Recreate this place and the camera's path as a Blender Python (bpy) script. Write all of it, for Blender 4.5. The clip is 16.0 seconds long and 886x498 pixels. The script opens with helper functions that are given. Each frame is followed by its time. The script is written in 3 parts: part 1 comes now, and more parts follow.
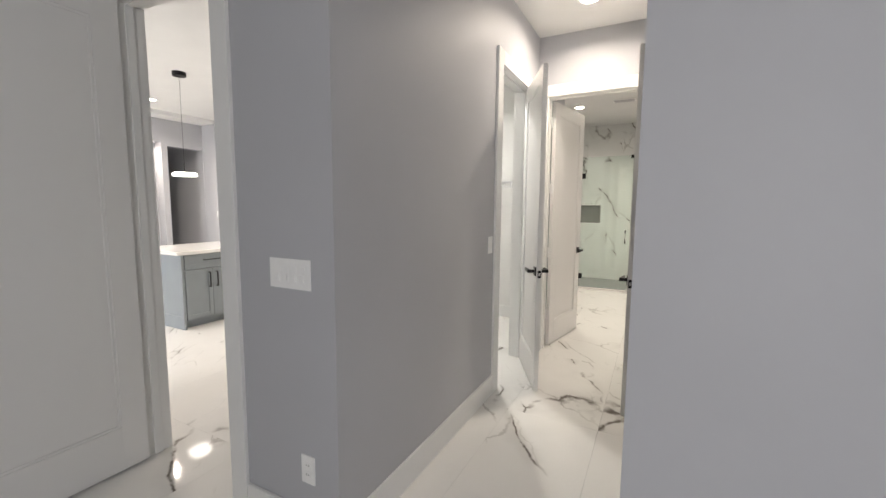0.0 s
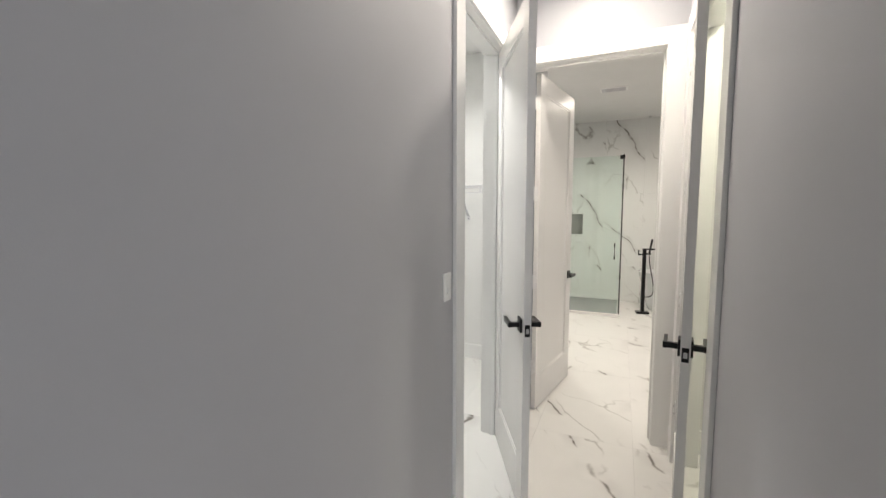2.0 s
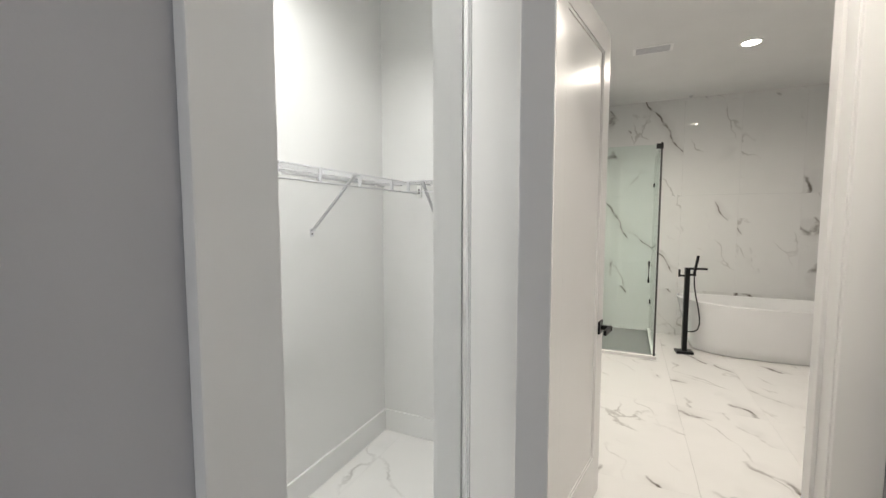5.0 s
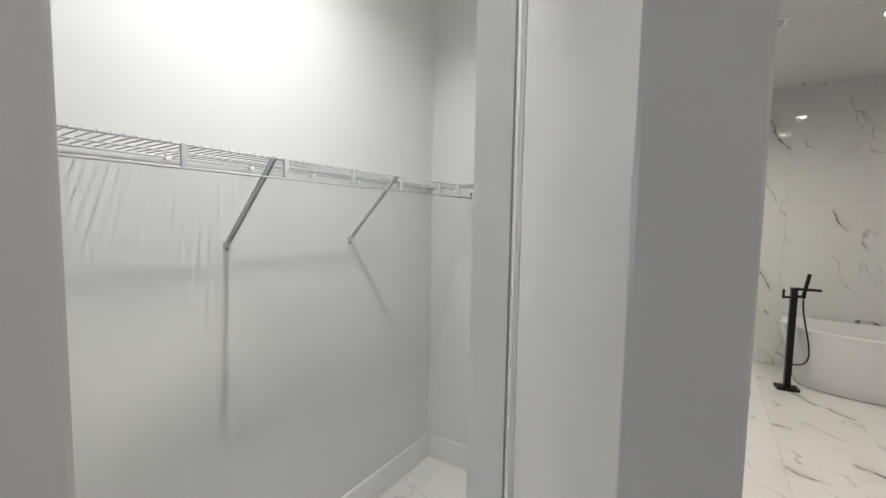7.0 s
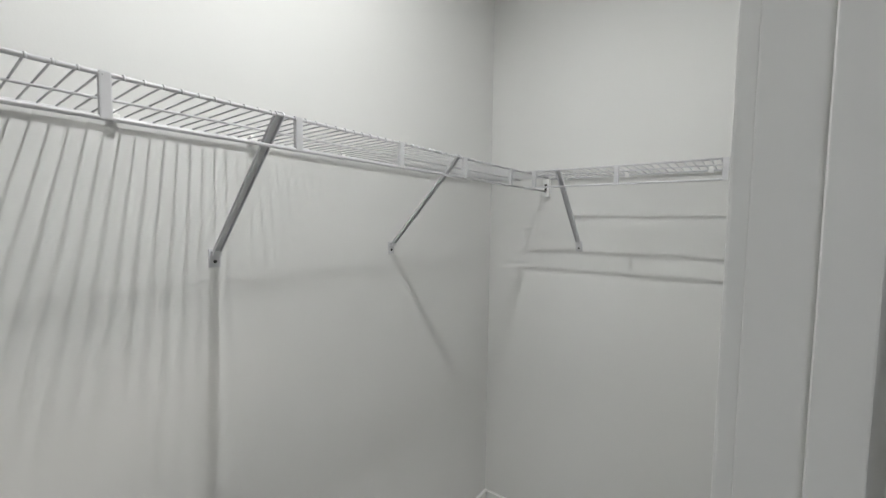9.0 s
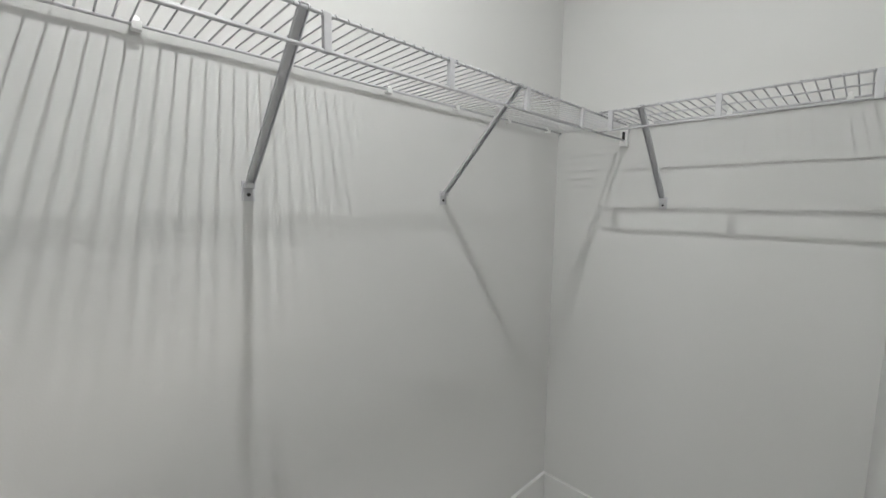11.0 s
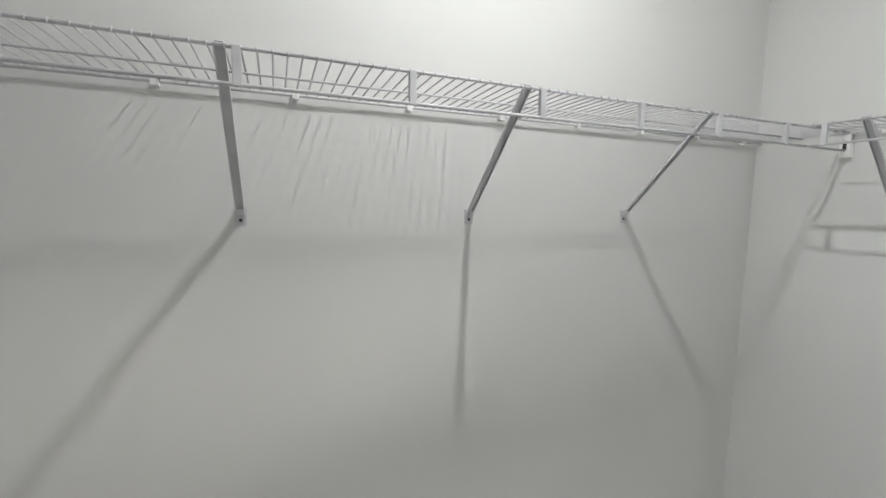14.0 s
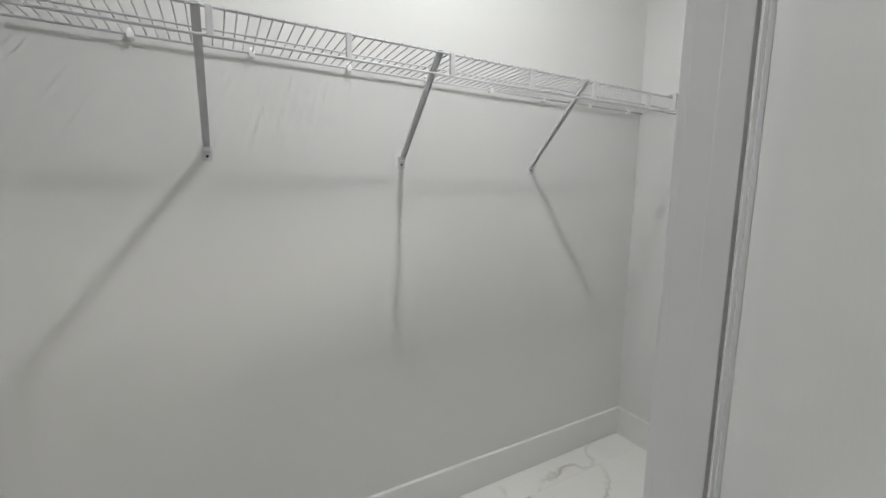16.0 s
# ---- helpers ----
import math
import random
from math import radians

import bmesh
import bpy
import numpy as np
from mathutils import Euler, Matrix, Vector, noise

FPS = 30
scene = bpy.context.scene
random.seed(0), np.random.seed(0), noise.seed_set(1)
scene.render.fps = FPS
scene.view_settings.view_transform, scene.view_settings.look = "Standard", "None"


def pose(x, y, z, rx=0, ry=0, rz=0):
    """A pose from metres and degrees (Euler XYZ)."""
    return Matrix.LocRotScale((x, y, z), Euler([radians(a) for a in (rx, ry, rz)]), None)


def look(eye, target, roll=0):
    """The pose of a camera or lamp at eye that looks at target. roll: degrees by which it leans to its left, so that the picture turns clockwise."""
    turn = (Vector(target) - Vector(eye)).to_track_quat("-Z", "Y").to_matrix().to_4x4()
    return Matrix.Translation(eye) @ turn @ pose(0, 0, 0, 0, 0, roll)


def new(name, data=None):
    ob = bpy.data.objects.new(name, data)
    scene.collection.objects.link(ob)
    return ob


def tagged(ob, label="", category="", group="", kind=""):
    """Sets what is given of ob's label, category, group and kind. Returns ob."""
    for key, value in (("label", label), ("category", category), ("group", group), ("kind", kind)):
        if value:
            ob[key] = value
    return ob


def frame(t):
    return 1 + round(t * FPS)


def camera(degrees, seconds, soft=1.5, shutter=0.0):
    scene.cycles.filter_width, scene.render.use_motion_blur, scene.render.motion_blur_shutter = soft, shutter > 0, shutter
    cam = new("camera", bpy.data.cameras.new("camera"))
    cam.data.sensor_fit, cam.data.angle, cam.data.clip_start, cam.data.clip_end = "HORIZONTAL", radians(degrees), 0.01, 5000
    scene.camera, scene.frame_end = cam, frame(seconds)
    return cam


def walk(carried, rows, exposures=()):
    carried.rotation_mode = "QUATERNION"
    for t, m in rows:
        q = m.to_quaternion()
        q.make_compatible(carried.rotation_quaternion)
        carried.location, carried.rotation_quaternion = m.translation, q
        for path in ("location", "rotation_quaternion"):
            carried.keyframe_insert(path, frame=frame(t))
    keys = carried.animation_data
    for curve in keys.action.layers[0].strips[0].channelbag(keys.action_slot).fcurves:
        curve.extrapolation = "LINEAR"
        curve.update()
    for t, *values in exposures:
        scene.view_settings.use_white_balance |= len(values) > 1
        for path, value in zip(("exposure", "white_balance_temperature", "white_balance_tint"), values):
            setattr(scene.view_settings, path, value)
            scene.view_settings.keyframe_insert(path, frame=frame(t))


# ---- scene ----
cam = camera(94.9, 16.0)
PATH = [
    (0, (0.56, 0.042, 1.424), (-0.363, 1.805, 1.216), 0.4),
    (0.5, (0.417, 0.336, 1.431), (-0.461, 2.122, 1.232), 0.6),
    (1, (0.342, 0.601, 1.434), (-0.519, 2.397, 1.255), -0.1),
    (1.5, (0.254, 0.894, 1.439), (-0.567, 2.709, 1.261), 0.2),
    (2, (0.187, 1.192, 1.463), (-0.613, 3.018, 1.293), -0.0),
    (2.5, (0.116, 1.464, 1.463), (-0.669, 3.297, 1.3), -0.1),
    (3, (0.054, 1.721, 1.473), (-0.715, 3.56, 1.312), -0.1),
    (3.5, (0.026, 1.962, 1.467), (-0.737, 3.804, 1.31), -0.1),
    (3.7, (0.025, 2.066, 1.479), (-0.743, 3.906, 1.322), 0.0),
    (6, (-0.192, 2.824, 1.534), (-1.124, 4.587, 1.39), 0.3),
    (6.3, (-0.183, 2.847, 1.55), (-1.161, 4.585, 1.404), 0.5),
    (6.5, (-0.19, 2.861, 1.546), (-1.191, 4.587, 1.401), 0.4),
    (7, (-0.192, 2.903, 1.546), (-1.278, 4.575, 1.398), 1.0),
    (7.5, (-0.257, 2.975, 1.537), (-1.404, 4.607, 1.392), 1.0),
    (8, (-0.382, 3.086, 1.53), (-1.576, 4.684, 1.387), 1.0),
    (8.2, (-0.449, 3.122, 1.535), (-1.635, 4.727, 1.399), 1.0),
    (10.3, (-0.673, 3.415, 1.455), (-2.01, 4.892, 1.283), 0.6),
    (10.5, (-0.668, 3.421, 1.436), (-2.041, 4.863, 1.246), 0.9),
    (11, (-0.689, 3.385, 1.406), (-2.117, 4.77, 1.195), 0.9),
    (11.5, (-0.709, 3.326, 1.408), (-2.213, 4.625, 1.18), 0.9),
    (12, (-0.721, 3.269, 1.44), (-2.303, 4.468, 1.198), 0.9),
    (12.5, (-0.702, 3.241, 1.484), (-2.37, 4.317, 1.236), 0.9),
    (13, (-0.666, 3.217, 1.493), (-2.41, 4.17, 1.27), 0.6),
    (13.5, (-0.614, 3.191, 1.494), (-2.416, 4.028, 1.268), 0.7),
    (14, (-0.558, 3.181, 1.471), (-2.397, 3.933, 1.247), 0.7),
    (14.5, (-0.492, 3.185, 1.442), (-2.343, 3.903, 1.199), 0.8),
    (15, (-0.406, 3.187, 1.403), (-2.25, 3.921, 1.153), 0.7),
    (15.5, (-0.313, 3.173, 1.372), (-2.123, 3.982, 1.105), 0.7),
    (16, (-0.264, 3.118, 1.330), (-1.995, 4.075, 1.050), 0.6),
]
walk(cam, [(t, look(eye, target, roll)) for t, eye, target, roll in PATH],
     [(0, 0.58, 6950, 12), (1.5, 0.66, 6750, 11), (3.5, 0.58, 6550, 10), (6, 0.36, 6550, 10), (6.5, 0.2, 6500, 10), (7, 0.1, 6450, 10), (8, -0.1, 6400, 10), (10.3, -0.12, 6400, 10), (16, -0.02, 6400, 10)])

# ---- light ----
world = bpy.data.worlds.new("world")
scene.world = world
world.use_nodes = True
wn = world.node_tree.nodes
sky = wn.new("ShaderNodeTexSky")
sky.sky_type = "NISHITA"
sky.sun_disc = False
sky.sun_elevation = radians(42)
sky.sun_rotation = radians(150)
wn["Background"].inputs["Strength"].default_value = 0.12
world.node_tree.links.new(sky.outputs["Color"], wn["Background"].inputs["Color"])

sun = new("sun", bpy.data.lights.new("sun", "SUN"))
sun.data.energy, sun.data.angle, sun.data.color = 1.2, radians(12), (1, 0.96, 0.9)
sun.matrix_world = look((-6, -14, 12), (0, 0, 0))


def can_light(name, x, y, z, watts, colour=(1, 0.92, 0.82), radius=0.055, spread=158):
    """The light of a recessed ceiling lamp."""
    lamp = new(name, bpy.data.lights.new(name, "AREA"))
    lamp.data.shape, lamp.data.size = "DISK", radius * 2
    lamp.data.energy, lamp.data.color, lamp.data.spread = watts, colour, radians(spread)
    lamp.matrix_world = pose(x, y, z)
    return lamp


def window_light(x, y, z, wide, high, watts, towards, colour=(0.93, 0.96, 1)):
    """The sky's light in a window's opening."""
    lamp = new("window_light", bpy.data.lights.new("window_light", "AREA"))
    lamp.data.shape, lamp.data.size, lamp.data.size_y = "RECTANGLE", wide, high
    lamp.data.energy, lamp.data.color = watts, colour
    lamp.matrix_world = look((x, y, z), towards)
    return lamp


HALL_LAMP = (0.02, 3.44)
CLOSET_LAMP = (-1.0, 3.74)
RIGHT_CLOSET_LAMP = (1.05, 3.3)
BATH_LAMPS = [(0.80, 6.95), (-0.62, 6.92), (0.78, 5.62), (-0.62, 5.65)]
KITCHEN_LAMPS = [(-4.44, 2.36), (-6.3, 3.6), (-2.8, 3.6)]
can_light("hall_light", *HALL_LAMP, 2.985, 11, spread=160)
closet = can_light("closet_light", *CLOSET_LAMP, 2.935, 16, (1, 1, 0.97), 0.018, 150)
closet.data.shape, closet.data.size, closet.data.size_y = "RECTANGLE", 0.08, 0.040
can_light("closet_light", *RIGHT_CLOSET_LAMP, 2.93, 13, (1, 0.97, 0.80), 0.06)
for bx, by in BATH_LAMPS:
    can_light("bath_light", bx, by, 2.985, 9)
for kx, ky in KITCHEN_LAMPS:
    can_light("kitchen_light", kx, ky, 2.985, 17)
for ny in (3.12, 3.93):
    can_light("niche_light", -7.4, ny, 2.515, 5, radius=0.03)
window_light(1.75, -3.17, 1.6, 1.4, 1.5, 42, (1.75, 0, 1.5))
window_light(-6.1, -3.17, 1.6, 3.4, 2.2, 160, (-6.1, 0, 1.4))


# ---- materials ----
def material(name, colour, rough=0.5, metal=0.0, vary=0.04, scale=3.0, bump=0.0, bump_scale=120.0, coat=0.0):
    """A painted, metal or plastic surface with slight stains and fine relief."""
    m = bpy.data.materials.new(name)
    m.use_nodes = True
    n, l = m.node_tree.nodes, m.node_tree.links
    b = n["Principled BSDF"]
    b.inputs["Metallic"].default_value = metal
    b.inputs["Coat Weight"].default_value = coat
    geo = n.new("ShaderNodeNewGeometry")
    big = n.new("ShaderNodeTexNoise")
    big.inputs["Scale"].default_value, big.inputs["Detail"].default_value = scale, 4
    l.new(geo.outputs["Position"], big.inputs["Vector"])
    ramp = n.new("ShaderNodeValToRGB")
    lo = [max(0, c * (1 - vary)) for c in colour]
    hi = [min(1, c * (1 + vary)) for c in colour]
    ramp.color_ramp.elements[0].position, ramp.color_ramp.elements[0].color = 0.3, (*lo, 1)
    ramp.color_ramp.elements[1].position, ramp.color_ramp.elements[1].color = 0.7, (*hi, 1)
    l.new(big.outputs["Fac"], ramp.inputs["Fac"])
    l.new(ramp.outputs["Color"], b.inputs["Base Color"])
    span = n.new("ShaderNodeMapRange")
    span.inputs["To Min"].default_value, span.inputs["To Max"].default_value = rough * 0.88, min(1, rough * 1.12)
    l.new(big.outputs["Fac"], span.inputs["Value"])
    l.new(span.outputs["Result"], b.inputs["Roughness"])
    if bump:
        fine = n.new("ShaderNodeTexNoise")
        fine.inputs["Scale"].default_value, fine.inputs["Detail"].default_value = bump_scale, 3
        l.new(geo.outputs["Position"], fine.inputs["Vector"])
        bn = n.new("ShaderNodeBump")
        bn.inputs["Strength"].default_value, bn.inputs["Distance"].default_value = bump, 0.001
        l.new(fine.outputs["Fac"], bn.inputs["Height"])
        l.new(bn.outputs["Normal"], b.inputs["Normal"])
    return m


def marble(name, base=(0.80, 0.79, 0.77), rough=0.06, angle=0.7, flip=False, veined=0.0):
    """Polished porcelain with grey-brown veins that differ from tile to tile."""
    m = bpy.data.materials.new(name)
    m.use_nodes = True
    n, l = m.node_tree.nodes, m.node_tree.links
    b = n["Principled BSDF"]
    b.inputs["Roughness"].default_value = rough
    b.inputs["IOR"].default_value = 1.5
    coord, info = n.new("ShaderNodeTexCoord"), n.new("ShaderNodeObjectInfo")
    shift = n.new("ShaderNodeMath")
    shift.operation, shift.inputs[1].default_value = "MULTIPLY", 37.0
    l.new(info.outputs["Random"], shift.inputs[0])
    put = n.new("ShaderNodeCombineXYZ")
    l.new(shift.outputs[0], put.inputs[0])
    l.new(shift.outputs[0], put.inputs[2])
    add = n.new("ShaderNodeVectorMath")
    l.new(coord.outputs["Object"], add.inputs[0])
    l.new(put.outputs[0], add.inputs[1])
    turn = n.new("ShaderNodeMapping")
    turn.inputs["Rotation"].default_value = (radians(90) if flip else 0, 0, angle)
    l.new(add.outputs[0], turn.inputs["Vector"])
    turn2 = n.new("ShaderNodeMapping")
    turn2.inputs["Scale"].default_value = (1.0, 0.22, 1.0)
    l.new(turn.outputs[0], turn2.inputs["Vector"])

    def noisy(scale, detail, rough_=0.55):
        t = n.new("ShaderNodeTexNoise")
        t.inputs["Scale"].default_value, t.inputs["Detail"].default_value = scale, detail
        t.inputs["Roughness"].default_value = rough_
        l.new(turn.outputs[0], t.inputs["Vector"])
        return t

    def centred(scale, detail, amount):
        w = noisy(scale, detail)
        sub = n.new("ShaderNodeVectorMath")
        sub.operation = "SUBTRACT"
        sub.inputs[1].default_value = (0.5, 0.5, 0.5)
        l.new(w.outputs["Color"], sub.inputs[0])
        sc = n.new("ShaderNodeVectorMath")
        sc.operation = "SCALE"
        sc.inputs["Scale"].default_value = amount
        l.new(sub.outputs[0], sc.inputs[0])
        return sc.outputs[0]

    def cells(scale, amount, jitter):
        ad = n.new("ShaderNodeVectorMath")
        l.new(turn2.outputs[0], ad.inputs[0])
        l.new(centred(1.3, 2, amount), ad.inputs[1])
        ad2 = n.new("ShaderNodeVectorMath")
        l.new(ad.outputs[0], ad2.inputs[0])
        l.new(centred(9.0, 4, jitter), ad2.inputs[1])
        v = n.new("ShaderNodeTexVoronoi")
        v.feature = "DISTANCE_TO_EDGE"
        v.inputs["Scale"].default_value = scale
        l.new(ad2.outputs[0], v.inputs["Vector"])
        return v.outputs["Distance"]

    def line(distance, thin, edge):
        r = n.new("ShaderNodeMapRange")
        r.interpolation_type = "SMOOTHSTEP"
        r.inputs["From Min"].default_value, r.inputs["From Max"].default_value = thin, edge
        r.inputs["To Min"].default_value, r.inputs["To Max"].default_value = 1, 0
        l.new(distance, r.inputs["Value"])
        return r.outputs[0]

    def times(a, c):
        t = n.new("ShaderNodeMath")
        t.operation = "MULTIPLY"
        l.new(a, t.inputs[0])
        if isinstance(c, float):
            t.inputs[1].default_value = c
        else:
            l.new(c, t.inputs[1])
        return t.outputs[0]

    def masked(scale, lo, hi):
        t = noisy(scale, 3)
        r = n.new("ShaderNodeMapRange")
        r.inputs["From Min"].default_value, r.inputs["From Max"].default_value = lo, hi
        l.new(t.outputs["Fac"], r.inputs["Value"])
        return r.outputs[0]

    coarse, small = cells(1.3, 0.4, 0.045), cells(2.6, 0.45, 0.07)
    where = masked(1.65, 0.51 - veined, 0.59 - veined)
    bold = times(times(line(coarse, 0.001, 0.016), where), masked(8.5, 0.29, 0.49))
    halo = times(times(line(coarse, 0.0, 0.11), where), 0.24)
    fine = times(times(line(small, 0.0, 0.022), masked(1.9, 0.53 - veined, 0.65 - veined)), 0.55)
    cloud = times(masked(2.2, 0.48, 0.85), 0.18)

    def blend(col, fac, tint):
        mx = n.new("ShaderNodeMix")
        mx.data_type = "RGBA"
        l.new(fac, mx.inputs["Factor"])
        if isinstance(col, tuple):
            mx.inputs["A"].default_value = (*col, 1)
        else:
            l.new(col, mx.inputs["A"])
        mx.inputs["B"].default_value = (*tint, 1)
        return mx.outputs["Result"]

    c = blend(base, cloud, (0.56, 0.55, 0.54))
    c = blend(c, halo, (0.42, 0.41, 0.40))
    c = blend(c, fine, (0.30, 0.28, 0.26))
    c = blend(c, bold, (0.16, 0.14, 0.125))
    l.new(c, b.inputs["Base Color"])
    return m


def glass(name, colour, rough=0.0):
    m = bpy.data.materials.new(name)
    m.use_nodes = True
    b = m.node_tree.nodes["Principled BSDF"]
    b.inputs["Base Color"].default_value = (*colour, 1)
    b.inputs["Transmission Weight"].default_value = 1
    b.inputs["Roughness"].default_value = rough
    b.inputs["IOR"].default_value = 1.45
    return m


def glow(name, colour, strength):
    m = bpy.data.materials.new(name)
    m.use_nodes = True
    b = m.node_tree.nodes["Principled BSDF"]
    b.inputs["Base Color"].default_value = (0.9, 0.9, 0.9, 1)
    b.inputs["Emission Color"].default_value = (*colour, 1)
    b.inputs["Emission Strength"].default_value = strength
    return m


GREY = material("grey wall paint", (0.468, 0.473, 0.500), 0.55, vary=0.03, scale=1.3, bump=0.12, bump_scale=260)
CLOSET_WHITE = material("closet wall paint", (0.73, 0.73, 0.72), 0.55, vary=0.015, scale=1.5, bump=0.12, bump_scale=260)
CEILING = material("ceiling paint", (0.78, 0.78, 0.77), 0.8, vary=0.02, bump=0.2, bump_scale=180)
TRIM = material("white satin trim paint", (0.80, 0.80, 0.79), 0.4, vary=0.006, scale=2, bump=0.03, bump_scale=220)
DOOR = material("white satin door paint", (0.78, 0.775, 0.765), 0.25, vary=0.006, scale=2, bump=0.04, bump_scale=220)
PLASTIC = material("white plastic", (0.88, 0.88, 0.87), 0.3, vary=0.02, scale=20)
WIRE = material("white vinyl coated wire", (0.62, 0.62, 0.64), 0.35, vary=0.03, scale=30)
STEEL_WHITE = material("white painted steel", (0.62, 0.62, 0.64), 0.4, vary=0.05, scale=30)
HINGE = material("white painted hinge", (0.78, 0.78, 0.78), 0.35, vary=0.03, scale=40)
BLACK = material("matt black metal", (0.012, 0.012, 0.013), 0.38, 0.6, vary=0.1, scale=40)
DARK = material("dark slot", (0.03, 0.03, 0.03), 0.6, vary=0.1)
STEEL = material("brushed steel", (0.55, 0.55, 0.55), 0.3, 1.0, vary=0.05, scale=40)
GROUT = material("pale grout", (0.76, 0.755, 0.74), 0.9, vary=0.06, scale=20)
FLOOR_TILE = marble("polished marble floor tile", angle=-0.63, veined=0.02)
WALL_TILE = marble("polished marble wall tile", (0.74, 0.74, 0.73), 0.035, angle=0.66, flip=True)
SHOWER_TILE = material("grey mosaic tile", (0.22, 0.22, 0.22), 0.45, vary=0.12, scale=25, bump=0.3, bump_scale=90)
NICHE_TILE = material("grey niche tile", (0.24, 0.235, 0.225), 0.4, vary=0.12, scale=25)
GLASS = glass("shower glass", (0.86, 0.95, 0.91))
PANE = glass("window glass", (0.97, 0.98, 0.98))
ACRYLIC = material("glossy white acrylic", (0.82, 0.82, 0.82), 0.07, vary=0.01, coat=0.4)
QUARTZ = material("white quartz", (0.80, 0.79, 0.77), 0.12, vary=0.03, scale=9)
HEARTH = material("grey hearth stone", (0.36, 0.355, 0.35), 0.3, vary=0.12, scale=4)
CABINET = material("blue-grey cabinet paint", (0.25, 0.28, 0.30), 0.35, vary=0.04, scale=5)
LAMP_GLOW = glow("lamp lens", (1, 0.93, 0.82), 36)
CLOSET_GLOW = glow("closet lamp lens", (0.98, 1, 0.90), 8)
RING_GLOW = glow("pendant lamp ring", (1, 0.96, 0.9), 7)
SKY_CARD = glow("pale overcast distance", (0.85, 0.92, 1), 2.5)


# ---- mesh helpers ----
def box(bm, x0, x1, y0, y1, z0, z1, bevel=0.0, turn=None):
    """A box between two corners, with rounded edges, turned by a pose if one is given."""
    made = bmesh.ops.create_cube(bm, size=1)["verts"]
    m = Matrix.Translation(((x0 + x1) / 2, (y0 + y1) / 2, (z0 + z1) / 2)) @ Matrix.Diagonal((x1 - x0, y1 - y0, z1 - z0, 1))
    bmesh.ops.transform(bm, matrix=(turn @ m) if turn else m, verts=made)
    if bevel:
        edges = list({e for v in made for e in v.link_edges})
        bmesh.ops.bevel(bm, geom=edges, offset=bevel, segments=2, affect="EDGES", profile=0.7)
    return bm


def rod(bm, a, b, r, sides=8):
    """A round bar from a to b."""
    a, b = Vector(a), Vector(b)
    m = Matrix.Translation((a + b) / 2) @ (b - a).to_track_quat("Z", "Y").to_matrix().to_4x4()
    bmesh.ops.create_cone(bm, cap_ends=True, segments=sides, radius1=r, radius2=r, depth=(b - a).length, matrix=m)
    return bm


def disc(bm, x, y, z, r0, r1, high, sides=40):
    bmesh.ops.create_cone(bm, cap_ends=True, segments=sides, radius1=r0, radius2=r1, depth=high, matrix=Matrix.Translation((x, y, z + high / 2)))
    return bm


def ring(bm, x, y, z, r_out, r_in, high, sides=48):
    """A flat ring with a square section."""
    loops = []
    for r, h in ((r_out, 0), (r_out, high), (r_in, high), (r_in, 0)):
        loops.append([bm.verts.new((x + r * math.cos(2 * math.pi * i / sides), y + r * math.sin(2 * math.pi * i / sides), z + h)) for i in range(sides)])
    for k in range(4):
        for i in range(sides):
            j = (i + 1) % sides
            bm.faces.new((loops[k][i], loops[k][j], loops[(k + 1) % 4][j], loops[(k + 1) % 4][i]))
    bmesh.ops.recalc_face_normals(bm, faces=bm.faces)
    return bm


def tube(bm, points, r, sides=8):
    """A bent round tube along points."""
    loops, n = [], len(points)
    pts = [Vector(p) for p in points]
    for i, p in enumerate(pts):
        way = (pts[min(i + 1, n - 1)] - pts[max(i - 1, 0)]).normalized()
        q = way.to_track_quat("Z", "Y")
        loops.append([bm.verts.new(p + q @ Vector((r * math.cos(2 * math.pi * k / sides), r * math.sin(2 * math.pi * k / sides), 0))) for k in range(sides)])
    for a, b in zip(loops, loops[1:]):
        for k in range(sides):
            j = (k + 1) % sides
            bm.faces.new((a[k], a[j], b[j], b[k]))
    bm.faces.new(loops[0][::-1])
    bm.faces.new(loops[-1])
    bmesh.ops.recalc_face_normals(bm, faces=bm.faces)
    return bm


def mesh_of(name, bm, mat, smooth=False):
    me = bpy.data.meshes.new(name)
    bm.to_mesh(me)
    bm.free()
    me.materials.append(mat)
    if smooth:
        for p in me.polygons:
            p.use_smooth = True
    return me


def part(name, bm, mat, parent, label="", smooth=False):
    """One mesh object under a thing or under a part."""
    ob = new(name, mesh_of(name, bm, mat, smooth))
    ob.parent = parent
    return tagged(ob, label)


def structure(name, bm, mat, label="", category=""):
    return tagged(new(name, mesh_of(name, bm, mat)), label, category, kind="structure")


def thing(name, label, category, group="", at=None):
    ob = new(name)
    ob.empty_display_size = 0.1
    if at is not None:
        ob.matrix_world = at
    return tagged(ob, label, category, group)


def nb():
    return bmesh.new()


# ---- plan ----
H = 3.0            # ceilings
TOP = 2.45         # heads of the door openings
L0, L1 = 2.978, 3.705   # closet opening in the hall's left wall
R0, R1 = 2.95, 3.82    # closet opening in the hall's right wall
B0, B1 = -0.40, 0.40   # bathroom opening in the hall's end wall
D0, D1 = -1.92, -1.15  # bedroom door opening
BACK = -1.655      # closet back wall
FAR = 5.018        # closet far wall
TILED = 8.58       # bathroom tiled wall
J = 0.018          # jamb thickness


